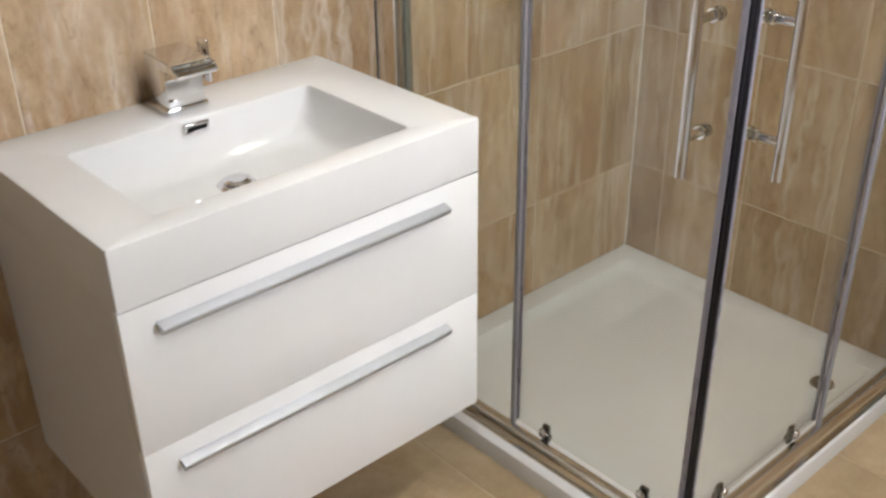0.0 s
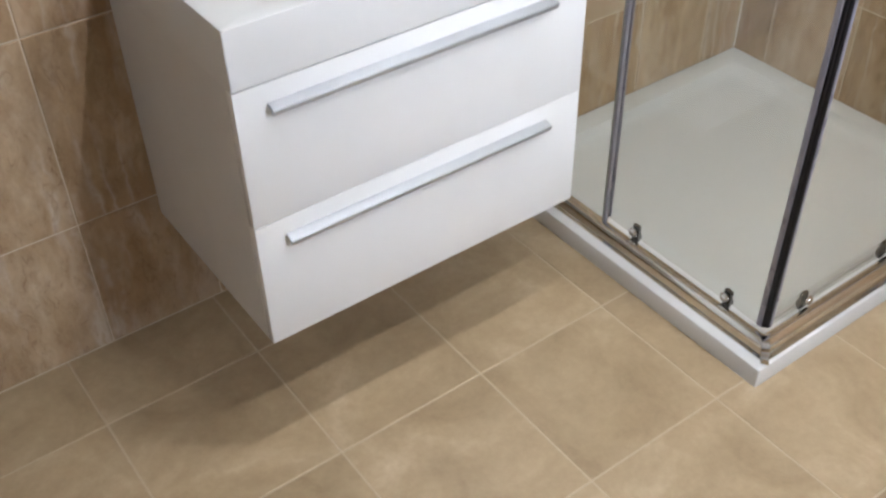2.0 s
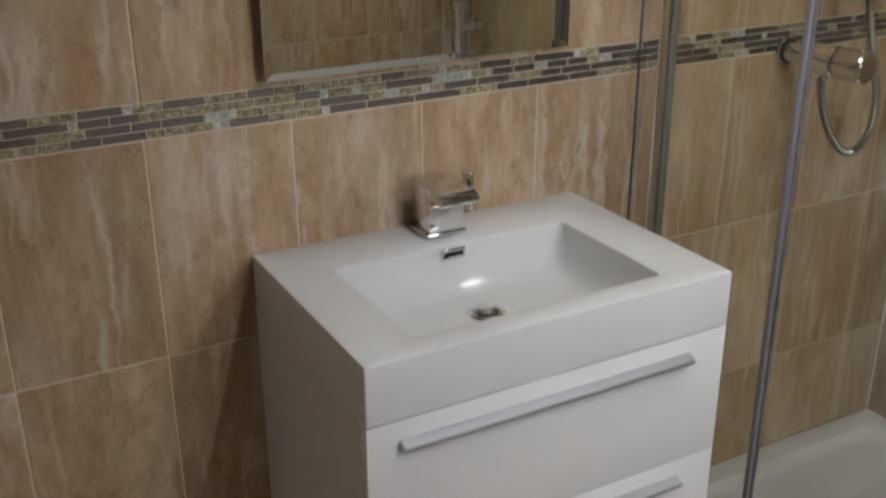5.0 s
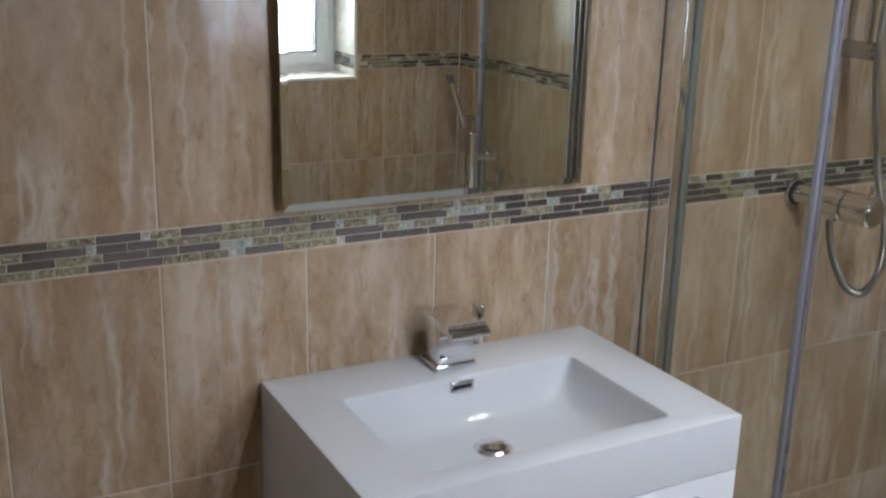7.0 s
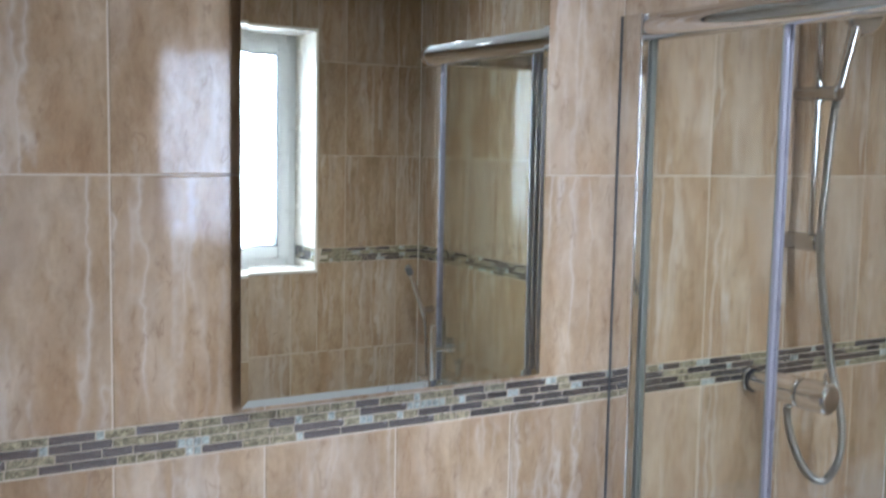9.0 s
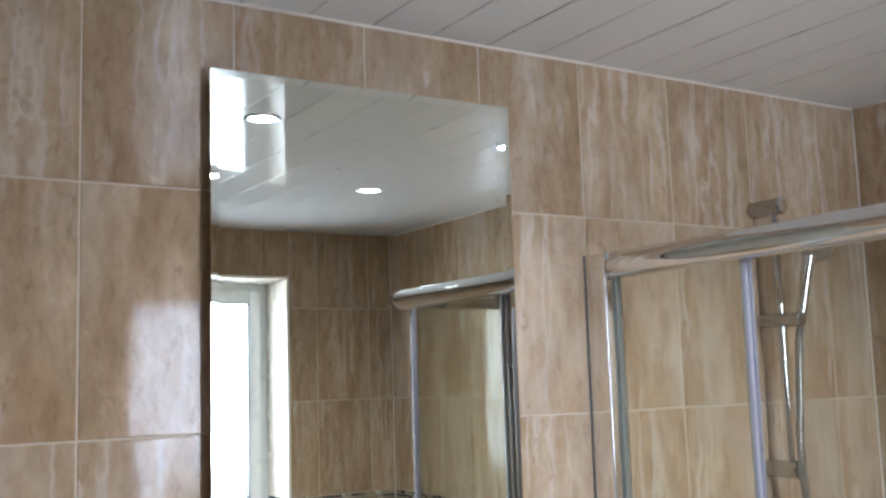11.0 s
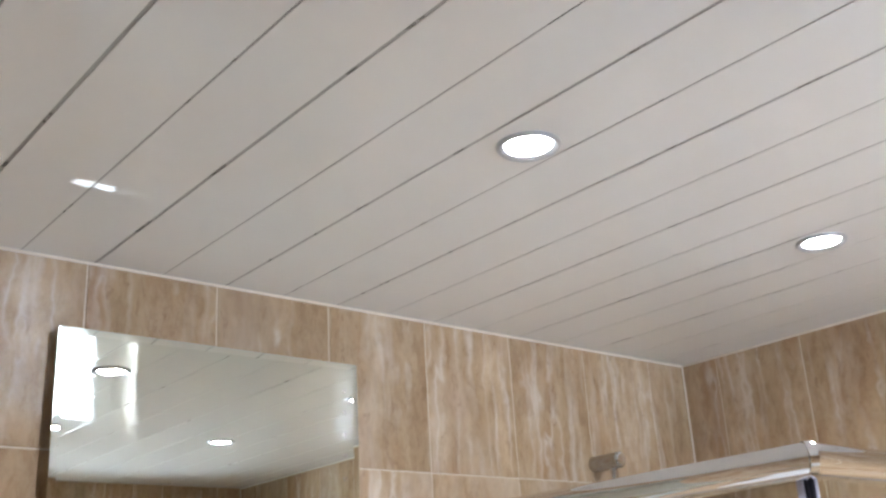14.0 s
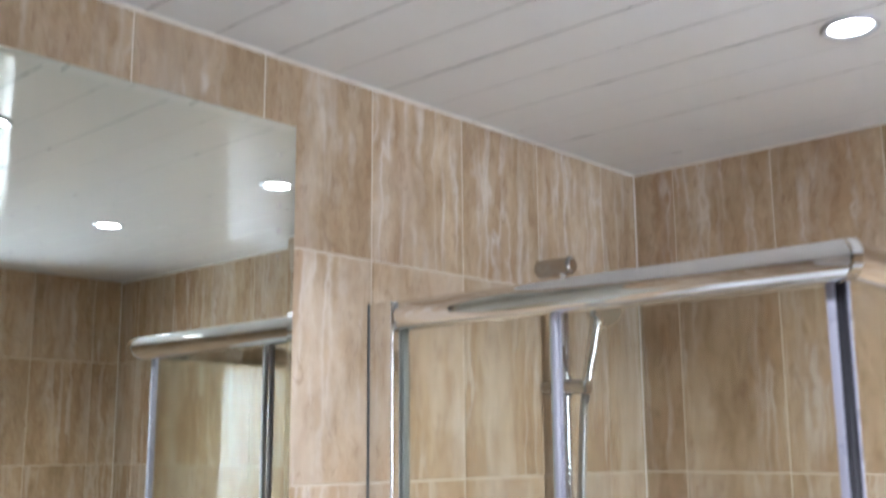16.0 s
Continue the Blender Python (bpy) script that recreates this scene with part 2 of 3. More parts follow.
M_MOS = [plain("brushed_dark_metal_mosaic", (0.27, 0.25, 0.245), 0.24, 0.85, spots=0.12, scale=40.0, relief=0.05),
         mosaic_stone("gold_crackle_mosaic", (0.030, 0.026, 0.016), (0.27, 0.235, 0.15), 0.10, 0.8),
         mosaic_stone("crackle_clear_mosaic", (0.19, 0.205, 0.185), (0.38, 0.405, 0.37), 0.03, 0.9)]

mm, mnt, mb = material("silvered_mirror")
mb.inputs["Base Color"].default_value = (0.79, 0.82, 0.755, 1)
mb.inputs["Metallic"].default_value, mb.inputs["Roughness"].default_value = 1.0, 0.006
M_MIRROR = mm


# ---------------- mesh helpers ----------------
def box(bm, x0, x1, y0, y1, z0, z1, bevel=0.0, segs=2):
    r = bmesh.ops.create_cube(bm, size=1.0)
    for v in r["verts"]:
        v.co = ((x0 + x1) / 2 + v.co.x * (x1 - x0), (y0 + y1) / 2 + v.co.y * (y1 - y0), (z0 + z1) / 2 + v.co.z * (z1 - z0))
    if bevel:
        edges = list({e for v in r["verts"] for e in v.link_edges})
        made = bmesh.ops.bevel(bm, geom=edges, offset=bevel, segments=segs, profile=0.5, affect="EDGES", clamp_overlap=True)
        for f in made["faces"]:
            f.normal_update()
            f.smooth = max(abs(c) for c in f.normal) < 0.999
    return bm


def rod(bm, a, b, r0, r1=None, n=24, cap=0.0):
    """A round bar from a to b, with a small chamfer at both ends."""
    a, b = Vector(a), Vector(b)
    r1 = r0 if r1 is None else r1
    way = (b - a)
    q = way.to_track_quat("Z", "Y")
    L = way.length
    rings = [(0, r0 - cap), (cap, r0), (L - cap, r1), (L, r1 - cap)] if cap else [(0, r0), (L, r1)]
    loops = []
    for z, r in rings:
        loops.append([bm.verts.new(a + q @ Vector((r * math.cos(2 * math.pi * i / n), r * math.sin(2 * math.pi * i / n), z))) for i in range(n)])
    for p, s in zip(loops, loops[1:]):
        for i in range(n):
            bm.faces.new((p[i], p[(i + 1) % n], s[(i + 1) % n], s[i])).smooth = True
    bm.faces.new(loops[0][::-1])
    bm.faces.new(loops[-1])
    return bm


def hull_profile(bm, pts, axis, lo, hi):
    """Extrudes a closed outline of (u, v) points along an axis: 'x' takes (y, z), 'y' takes (x, z), 'z' takes (x, y)."""
    def at(u, v, w):
        return {"x": (w, u, v), "y": (u, w, v), "z": (u, v, w)}[axis]
    a = [bm.verts.new(at(u, v, lo)) for u, v in pts]
    b = [bm.verts.new(at(u, v, hi)) for u, v in pts]
    n = len(pts)
    for i in range(n):
        wide = (Vector(pts[i]) - Vector(pts[(i + 1) % n])).length
        bm.faces.new((a[i], a[(i + 1) % n], b[(i + 1) % n], b[i])).smooth = wide < 0.0085
    bm.faces.new(a[::-1])
    bm.faces.new(b)
    bmesh.ops.recalc_face_normals(bm, faces=bm.faces[:])
    return bm


def tube(bm, pts, r, n=12, steps=8, ribs=0.0):
    """A round hose through the given points (Catmull-Rom), with rings if ribs is set."""
    P = [Vector(p) for p in pts]
    P = [2 * P[0] - P[1]] + P + [2 * P[-1] - P[-2]]
    line = []
    for i in range(1, len(P) - 2):
        for k in range(steps):
            t = k / steps
            a, b, c, d = P[i - 1], P[i], P[i + 1], P[i + 2]
            line.append(0.5 * (2 * b + (c - a) * t + (2 * a - 5 * b + 4 * c - d) * t * t + (3 * b - a - 3 * c + d) * t ** 3))
    line.append(P[-2])
    last, up = None, Vector((0.3, 1, 0.1)).normalized()
    for i, p in enumerate(line):
        w = (line[min(i + 1, len(line) - 1)] - line[max(i - 1, 0)]).normalized()
        s = w.cross(up).normalized()
        up = s.cross(w).normalized()
        rr = r * (1 + ribs * (i % 2))
        ring = [bm.verts.new(p + rr * (math.cos(2 * math.pi * j / n) * s + math.sin(2 * math.pi * j / n) * up)) for j in range(n)]
        if last:
            for j in range(n):
                bm.faces.new((last[j], last[(j + 1) % n], ring[(j + 1) % n], ring[j])).smooth = True
        else:
            bm.faces.new(ring[::-1])
        last = ring
    bm.faces.new(last)
    bmesh.ops.recalc_face_normals(bm, faces=bm.faces[:])
    return bm


def finish(bm, name, mat, smooth=True):
    me = bpy.data.meshes.new(name)
    bm.to_mesh(me)
    bm.free()
    me.materials.append(mat)
    if smooth:
        me.set_sharp_from_angle(angle=radians(32))
    return me


def soften(made):
    for f in made["faces"]:
        f.smooth = True


def rounded(x0, x1, y0, y1, r, n=6):
    """A rectangle with round corners, anticlockwise."""
    pts = []
    for cx, cy, a0 in ((x1 - r, y0 + r, -90), (x1 - r, y1 - r, 0), (x0 + r, y1 - r, 90), (x0 + r, y0 + r, 180)):
        pts += [(cx + r * math.cos(radians(a0 + 90 * i / n)), cy + r * math.sin(radians(a0 + 90 * i / n))) for i in range(n + 1)]
    return pts


def stack(bm, steps, flat=0.02):
    """Joins rounded rectangles (bounds, inset, corner radius, height) one after another into a closed body."""
    last = first = None
    for (x0, x1, y0, y1), d, r, z in steps:
        ring = [bm.verts.new((x, y, z)) for x, y in rounded(x0 + d, x1 - d, y0 + d, y1 - d, r)]
        if last:
            n = len(ring)
            for i in range(n):
                f = bm.faces.new((last[i], last[(i + 1) % n], ring[(i + 1) % n], ring[i]))
                f.smooth = f.calc_area() < flat
        else:
            first = ring
        last = ring
    bm.faces.new(last)
    bm.faces.new(first[::-1])
    bmesh.ops.recalc_face_normals(bm, faces=bm.faces[:])
    return bm


def thing(name, label, category, group="", kind="", at=(0, 0, 0)):
    ob = new(name)
    ob.location = at
    ob.empty_display_size = 0.05
    return tagged(ob, label, category, group, kind)


def part(name, bm, mat, parent, label="", smooth=True):
    ob = new(name, finish(bm, name, mat, smooth))
    ob.parent = parent
    root = Vector((0, 0, 0))
    up = parent
    while up:
        root += up.location
        up = up.parent
    ob.data.transform(Matrix.Translation(-root))
    return tagged(ob, label)


def solo(name, bm, mat, label, category, kind="", smooth=True, group=""):
    return tagged(new(name, finish(bm, name, mat, smooth)), label, category, group, kind)


def B():
    return bmesh.new()


# ---------------- large structure ----------------
T = 0.12
floor = solo("floor", box(B(), XL - T, XR + T, YF - 0.30, T, -0.10, -0.0012), M_FGROUT, "beige square stone-effect floor tiles with pale joints", "floor", "structure", False)
wall_back = solo("wall_back", box(B(), XL - T, XR + T, 0.0015, T, -0.002, CEIL + 0.1), M_GROUT, "beige travertine-effect wall tiles with mosaic border", "wall", "structure", False)
wall_right = solo("wall_right", box(B(), XR + 0.0015, XR + T, YF - 0.3, 0.0015, -0.002, CEIL + 0.1), M_GROUT, "beige travertine-effect tiled wall with mosaic border", "wall", "structure", False)
# unseen wall, added; its pale paint bounces light towards the vanity's side
wall_left = solo("wall_left", box(B(), XL - T, XL, YF - 0.3, 0.0015, -0.002, CEIL + 0.1), M_PAINT, "plain painted wall opposite the shower", "wall", "structure", False)
bm = B()
wy0, wy1 = YF - 0.34, YF - 0.0015
box(bm, XL, WIN[0], wy0, wy1, -0.002, CEIL + 0.1)
box(bm, WIN[1], XR + 0.0015, wy0, wy1, -0.002, CEIL + 0.1)
box(bm, WIN[0], WIN[1], wy0, wy1, -0.002, WIN[2])
box(bm, WIN[0], WIN[1], wy0, wy1, WIN[3], CEIL + 0.1)
wall_front = solo("wall_front", bm, M_GROUT, "beige tiled wall with a deep window recess", "wall", "structure", False)

# ceiling: gloss boards with grey inlays between them, in one mesh with a groove object of its own
PITCH, C0 = 0.1275, 0.227
bm = B()
k = math.floor((XL - C0) / PITCH)
while C0 + k * PITCH < XR:
    g0, g1 = (0.0026, 0.0015) if k % 2 else (0.0015, 0.0026)
    a, b = max(XL, C0 + k * PITCH) + g0, min(XR, C0 + (k + 1) * PITCH) - g1
    hull_profile(bm, [(a, CEIL + 0.012), (a, CEIL + 0.0004), (a + 0.0004, CEIL), (b - 0.0004, CEIL), (b, CEIL + 0.0004), (b, CEIL + 0.012)], "y", YF, 0.0)
    k += 1
ceiling = solo("ceiling", bm, M_CEIL, "white glossy plastic ceiling boards with grey inlay lines", "ceiling", "structure", False)
solo("ceiling_backing", box(B(), XL - T, XR + T, YF - 0.3, T, CEIL + 0.0006, CEIL + 0.1), M_GROOVE, "grey silver inlay lines between the ceiling boards", "ceiling", "structure", False)

trim = solo("trim", box(B(), XL, XR, -0.004, 0.0, CEIL - 0.005, CEIL, 0.0015), M_SILICONE, "pale sealant line under the ceiling", "trim", "structure")
solo("trim", box(B(), XR - 0.004, XR, YF, -0.004, CEIL - 0.005, CEIL, 0.002), M_SILICONE, "pale sealant line under the ceiling", "trim", "structure")
solo("trim", box(B(), XR - 0.004, XR, -0.004, 0.0, 0.05, CEIL - 0.007, 0.0015), M_SILICONE, "pale sealant line in the tiled corner", "trim", "structure")
solo("trim", box(B(), XR - 0.004, XR, YF, YF + 0.004, 0.0, CEIL - 0.007, 0.0015), M_SILICONE, "pale sealant line in the tiled corner", "trim", "structure")


# ---------------- window ----------------
def build_window():
    x0, x1, z0, z1 = WIN
    w = thing("window_1", "white plastic casement window with obscure glass in a tiled recess", "window", kind="structure", at=(x0, YF - 0.29, z0))
    yb, yf = YF - 0.29, YF - 0.225
    for nm, bb in (("window_frame", (x0, x0 + 0.050, yb, yf, z0, z1)), ("window_frame", (x1 - 0.050, x1, yb, yf, z0, z1)),
                   ("window_frame", (x0 + 0.050, x1 - 0.050, yb, yf, z1 - 0.050, z1)), ("window_frame", (x0 + 0.050, x1 - 0.050, yb, yf, z0, z0 + 0.050))):
        part(nm, box(B(), *bb, 0.006), M_UPVC, w)
    a0, a1, c0, c1 = x0 + 0.044, x1 - 0.044, z0 + 0.044, z1 - 0.044
    for bb in ((a0, a0 + 0.052, yb + 0.01, yf + 0.014, c0, c1), (a1 - 0.052, a1, yb + 0.01, yf + 0.014, c0, c1),
               (a0 + 0.052, a1 - 0.052, yb + 0.01, yf + 0.014, c1 - 0.052, c1), (a0 + 0.052, a1 - 0.052, yb + 0.01, yf + 0.014, c0, c0 + 0.052)):
        part("sash", box(B(), *bb, 0.008), M_UPVC, w)
    for bb in ((a0 + 0.0521, a0 + 0.057, c0 + 0.0521, c1 - 0.0521), (a1 - 0.057, a1 - 0.0521, c0 + 0.0521, c1 - 0.0521),
               (a0 + 0.0571, a1 - 0.0571, c0 + 0.0521, c0 + 0.057), (a0 + 0.0571, a1 - 0.0571, c1 - 0.057, c1 - 0.0521)):
        part("gasket", box(B(), bb[0], bb[1], yb + 0.033, yf + 0.008, bb[2], bb[3]), M_RUBBER, w, "dark glazing gasket", False)
    p = part("pane", box(B(), a0 + 0.05, a1 - 0.05, yb + 0.028, yb + 0.032, c0 + 0.05, c1 - 0.05), M_PANE, w, "obscure textured glass", False)
    p.visible_shadow = False
    part("window_sill", box(B(), x0, x1, YF - 0.225, YF + 0.004, z0 + 0.001, z0 + 0.014, 0.002), M_REVEAL, w, "tiled sill")
    part("reveal", box(B(), x0 + 0.001, x0 + 0.012, YF - 0.224, YF + 0.003, z0 + 0.015, z1 - 0.012, 0.002), M_REVEAL, w)
    part("reveal", box(B(), x1 - 0.012, x1 - 0.001, YF - 0.224, YF + 0.003, z0 + 0.015, z1 - 0.012, 0.002), M_REVEAL, w)
    part("reveal", box(B(), x0 + 0.001, x1 - 0.001, YF - 0.224, YF + 0.003, z1 - 0.011, z1 - 0.001, 0.002), M_REVEAL, w)


build_window()
solo("backdrop", box(B(), -4, 6, -6.02, -6.0, -1, 6), M_SKY, "bright overcast daylight outside the window", "sky", "structure", False)


# ---------------- vanity ----------------
VX0, VX1, VF, VT, VB = 0.0, 0.68, -0.462, 0.868, 0.268


def build_vanity():
    v = thing("vanity_unit", "white gloss wall-hung vanity cabinet with two drawers", "cabinet", at=(0.34, 0, VB))
    for nm, bb in (("side_panel", (VX0, VX0 + 0.018, VF + 0.019, 0, VB, 0.76995)), ("side_panel", (VX1 - 0.018, VX1, VF + 0.019, 0, VB, 0.7699)),
                   ("bottom_panel", (VX0 + 0.018, VX1 - 0.018, VF + 0.019, 0, VB + 0.002, VB + 0.018)), ("back_panel", (VX0 + 0.018, VX1 - 0.018, -0.016, 0, VB + 0.018, 0.766))):
        part(nm, box(B(), *bb), M_RESIN if nm == "side_panel" else M_WHITE, v, "", False)
    part("shadow_gap", box(B(), VX0 + 0.004, VX1 - 0.004, VF + 0.012, -0.02, 0.752, 0.7655), M_DARKGAP, v, "dark recessed gap", False)
    for z0, z1, zh in ((0.5204, 0.7672, 0.7345), (VB, 0.5196, 0.4885)):
        d = part("drawer", box(B(), VX0, VX1, VF, VF + 0.018, z0, z1, 0.0008), M_WHITE, v)
        bm = B()
        hull_profile(bm, [(VF, zh - 0.004), (VF - 0.009, zh - 0.0080), (VF - 0.0125, zh - 0.0160), (VF - 0.0155, zh - 0.0160), (VF - 0.0190, zh - 0.0075), (VF - 0.0185, zh - 0.0055), (VF - 0.006, zh - 0.0005), (VF, zh + 0.0005)], "x", 0.053, 0.600)
        bmesh.ops.bevel(bm, geom=bm.edges[:], offset=0.0009, segments=2, affect="EDGES")
        part("handle", bm, M_ALU, d, "long angled aluminium bar handle")
    return v


def build_basin():
    s = thing("washbasin", "white rectangular washbasin slab on the vanity cabinet", "basin", at=(0.34, 0, 0.77))
    bm = B()
    out = (VX0, VX1, VF - 0.001, 0.0)
    hole = (0.100, 0.566, -0.412, -0.128)
    base = (0.186, 0.500, -0.352, -0.176)
    steps = [(out, 0.0, 0.003, 0.770), (out, 0.0, 0.003, VT - 0.003), (out, 0.0009, 0.003, VT - 0.0009), (out, 0.003, 0.003, VT),
             (hole, -0.004, 0.012, VT), (hole, -0.0012, 0.011, VT - 0.0012), (hole, 0.0, 0.010, VT - 0.004)]
    for k in range(1, 17):                               # the sloping sides, rounding into the floor
        f = k / 16
        z = VT - 0.004 - (VT - 0.004 - 0.782) * (1 - (1 - f) ** 2.1)
        r = tuple(h + (g - h) * f ** 1.7 for h, g in zip(hole, base))
        steps.append((r, 0.0, 0.010 + 0.045 * f, z))
    stack(bm, steps)
    part("bowl", bm, M_RESIN, s)
    o = part("overflow", box(B(), 0.304, 0.352, -0.1365, -0.130, 0.842, 0.862, 0.002), M_CHROME, s, "chrome overflow frame")
    part("slot", box(B(), 0.309, 0.347, -0.1372, -0.135, 0.848, 0.856, 0.001), M_BLACK, o, "dark slot")
    bm = rod(B(), (0.33, -0.245, 0.780), (0.33, -0.245, 0.788), 0.034, 0.031, 36, 0.002)
    w = part("waste", bm, M_CHROME, s, "chrome waste ring")
    bm = rod(B(), (0.33, -0.245, 0.788), (0.33, -0.245, 0.7945), 0.024, 0.019, 36, 0.002)
    part("plug", bm, M_CHROME, w)


def build_tap():
    t = thing("basin_tap", "chrome square waterfall mixer tap on the washbasin", "tap", at=(0.336, -0.06, VT))
    part("base_plate", box(B(), 0.296, 0.380, -0.094, -0.026, VT - 0.0005, VT + 0.010, 0.003), M_CHROME, t)
    part("body", box(B(), 0.302, 0.374, -0.093, -0.032, VT + 0.010, 0.949, 0.003), M_CHROME, t)
    bm = B()
    hull_profile(bm, [(-0.030, 0.949), (-0.094, 0.949), (-0.126, 0.948), (-0.136, 0.943), (-0.143, 0.943), (-0.146, 0.949), (-0.143, 0.956), (-0.131, 0.961), (-0.105, 0.966), (-0.030, 0.970)], "x", 0.299, 0.377)
    bmesh.ops.bevel(bm, geom=bm.edges[:], offset=0.0022, segments=2, affect="EDGES")
    soften({"faces": [f for f in bm.faces if f.calc_area() < 0.0004]})
    part("spout", bm, M_CHROME, t)
    bm = B()
    rod(bm, (0.3735, -0.078, 0.930), (0.3845, -0.078, 0.930), 0.010, n=20)
    box(bm, 0.384, 0.391, -0.096, -0.064, 0.908, 0.984, 0.002)
    part("lever", bm, M_CHROME, t)


build_vanity()
build_basin()
build_tap()


# ---------------- mirror ----------------
def build_mirror():
    x0, x1, y, z0, z1 = 0.037, 0.636, -0.028, 1.174, 2.153
    m = thing("wall_mirror", "frameless mirror with a slanted edge over the washbasin", "mirror", at=((x0 + x1) / 2, 0, z0))
    # the backing's dark colour stands in for the shade at the mirror's sides
    part("backing", box(B(), x0 + 0.012, x1 - 0.012, y + 0.007, 0.0, z0 + 0.006, z1 - 0.012), M_RUBBER, m, "dark backing board", False)
    bm = B()
    def ring(d, yy):
        return [bm.verts.new(p) for p in ((x0 + d, yy, z0 + d), (x1 - d, yy, z0 + d), (x1 - d, yy, z1 - d), (x0 + d, yy, z1 - d))]
    a, b, c = ring(0, y + 0.006), ring(0, y + 0.0006), ring(0.012, y)
    for p, q in ((a, b), (b, c)):
        for i in range(4):
            bm.faces.new((p[i], p[(i + 1) % 4], q[(i + 1) % 4], q[i]))
    bm.faces.new(c)
    bm.faces.new(a[::-1])
    bmesh.ops.recalc_face_normals(bm, faces=bm.faces[:])
    part("mirror_glass", bm, M_MIRROR, m, "", False)
    for i in range(5):
        z = 2.098 - 0.043 * i
        part("dot", rod(B(), (0.604, y - 0.0015, z), (0.604, y + 0.001, z), 0.0045, 0.0045, 14), M_CHROME, m)


build_mirror()


# ---------------- shower ----------------
EX, EY = 0.805, -0.893        # outer corner of the tray
GX, GY = 0.862, -0.852        # lines of the glass


def build_tray():
    t = thing("shower_tray", "white low square shower tray in the corner", "shower tray", at=(1.27, -0.45, 0))
    bm = B()
    o = (EX, XR - 0.001, EY, -0.001)
    i = (EX + 0.085, XR - 0.063, EY + 0.080, -0.063)
    steps = [(o, 0, 0.004, 0.0), (o, 0, 0.004, 0.042), (o, 0.0015, 0.004, 0.0455), (o, 0.005, 0.004, 0.047), (i, -0.006, 0.03, 0.047), (i, -0.001, 0.03, 0.0455),
             (i, 0.006, 0.032, 0.036), (i, 0.014, 0.036, 0.0262), (i, 0.024, 0.042, 0.0215), (i, 0.040, 0.05, 0.020)]
    stack(bm, steps)
    part("basin", bm, M_ACRYLIC, t)
    w = part("waste", rod(B(), (1.565, -0.745, 0.019), (1.565, -0.745, 0.0245), 0.030, 0.027, 32, 0.001), M_BRUSHED, t, "round chrome waste cover")
    part("slot", rod(B(), (1.565, -0.745, 0.0246), (1.565, -0.745, 0.0252), 0.013, 0.012, 24), M_RUBBER, w)


def rail_profile(r, n=20, flat=0.55):
    """A round tube outline with a flattened inner side."""
    pts = []
    for i in range(n):
        a = 2 * math.pi * i / n
        pts.append((max(-flat * r, r * math.cos(a)), r * math.sin(a)))
    return pts


def mitred(bm, pts, axis, lo, hi, cx, cy):
    """A rail whose lower end is cut at 45 degrees through the corner (cx, cy)."""
    hull_profile(bm, pts, axis, lo, hi)
    for v in bm.verts:
        if axis == "y" and abs(v.co.y - lo) < 1e-6:
            v.co.y = cy + (v.co.x - cx) + 0.0002
        elif axis == "x" and abs(v.co.x - lo) < 1e-6:
            v.co.x = cx + (v.co.y - cy) + 0.0002
    return bm


def corner_cap(pts, half):
    """A slice of the rail's outline standing on the mitre of the corner."""
    bm = B()
    d = half / math.sqrt(2)
    ends = [[bm.verts.new((GX - u + k * d, GY - u - k * d, z)) for u, z in pts] for k in (-1, 1)]
    n = len(pts)
    for i in range(n):
        bm.faces.new((ends[0][i], ends[0][(i + 1) % n], ends[1][(i + 1) % n], ends[1][i])).smooth = True
    bm.faces.new(ends[0][::-1])
    bm.faces.new(ends[1])
    bmesh.ops.recalc_face_normals(bm, faces=bm.faces[:])
    return bm


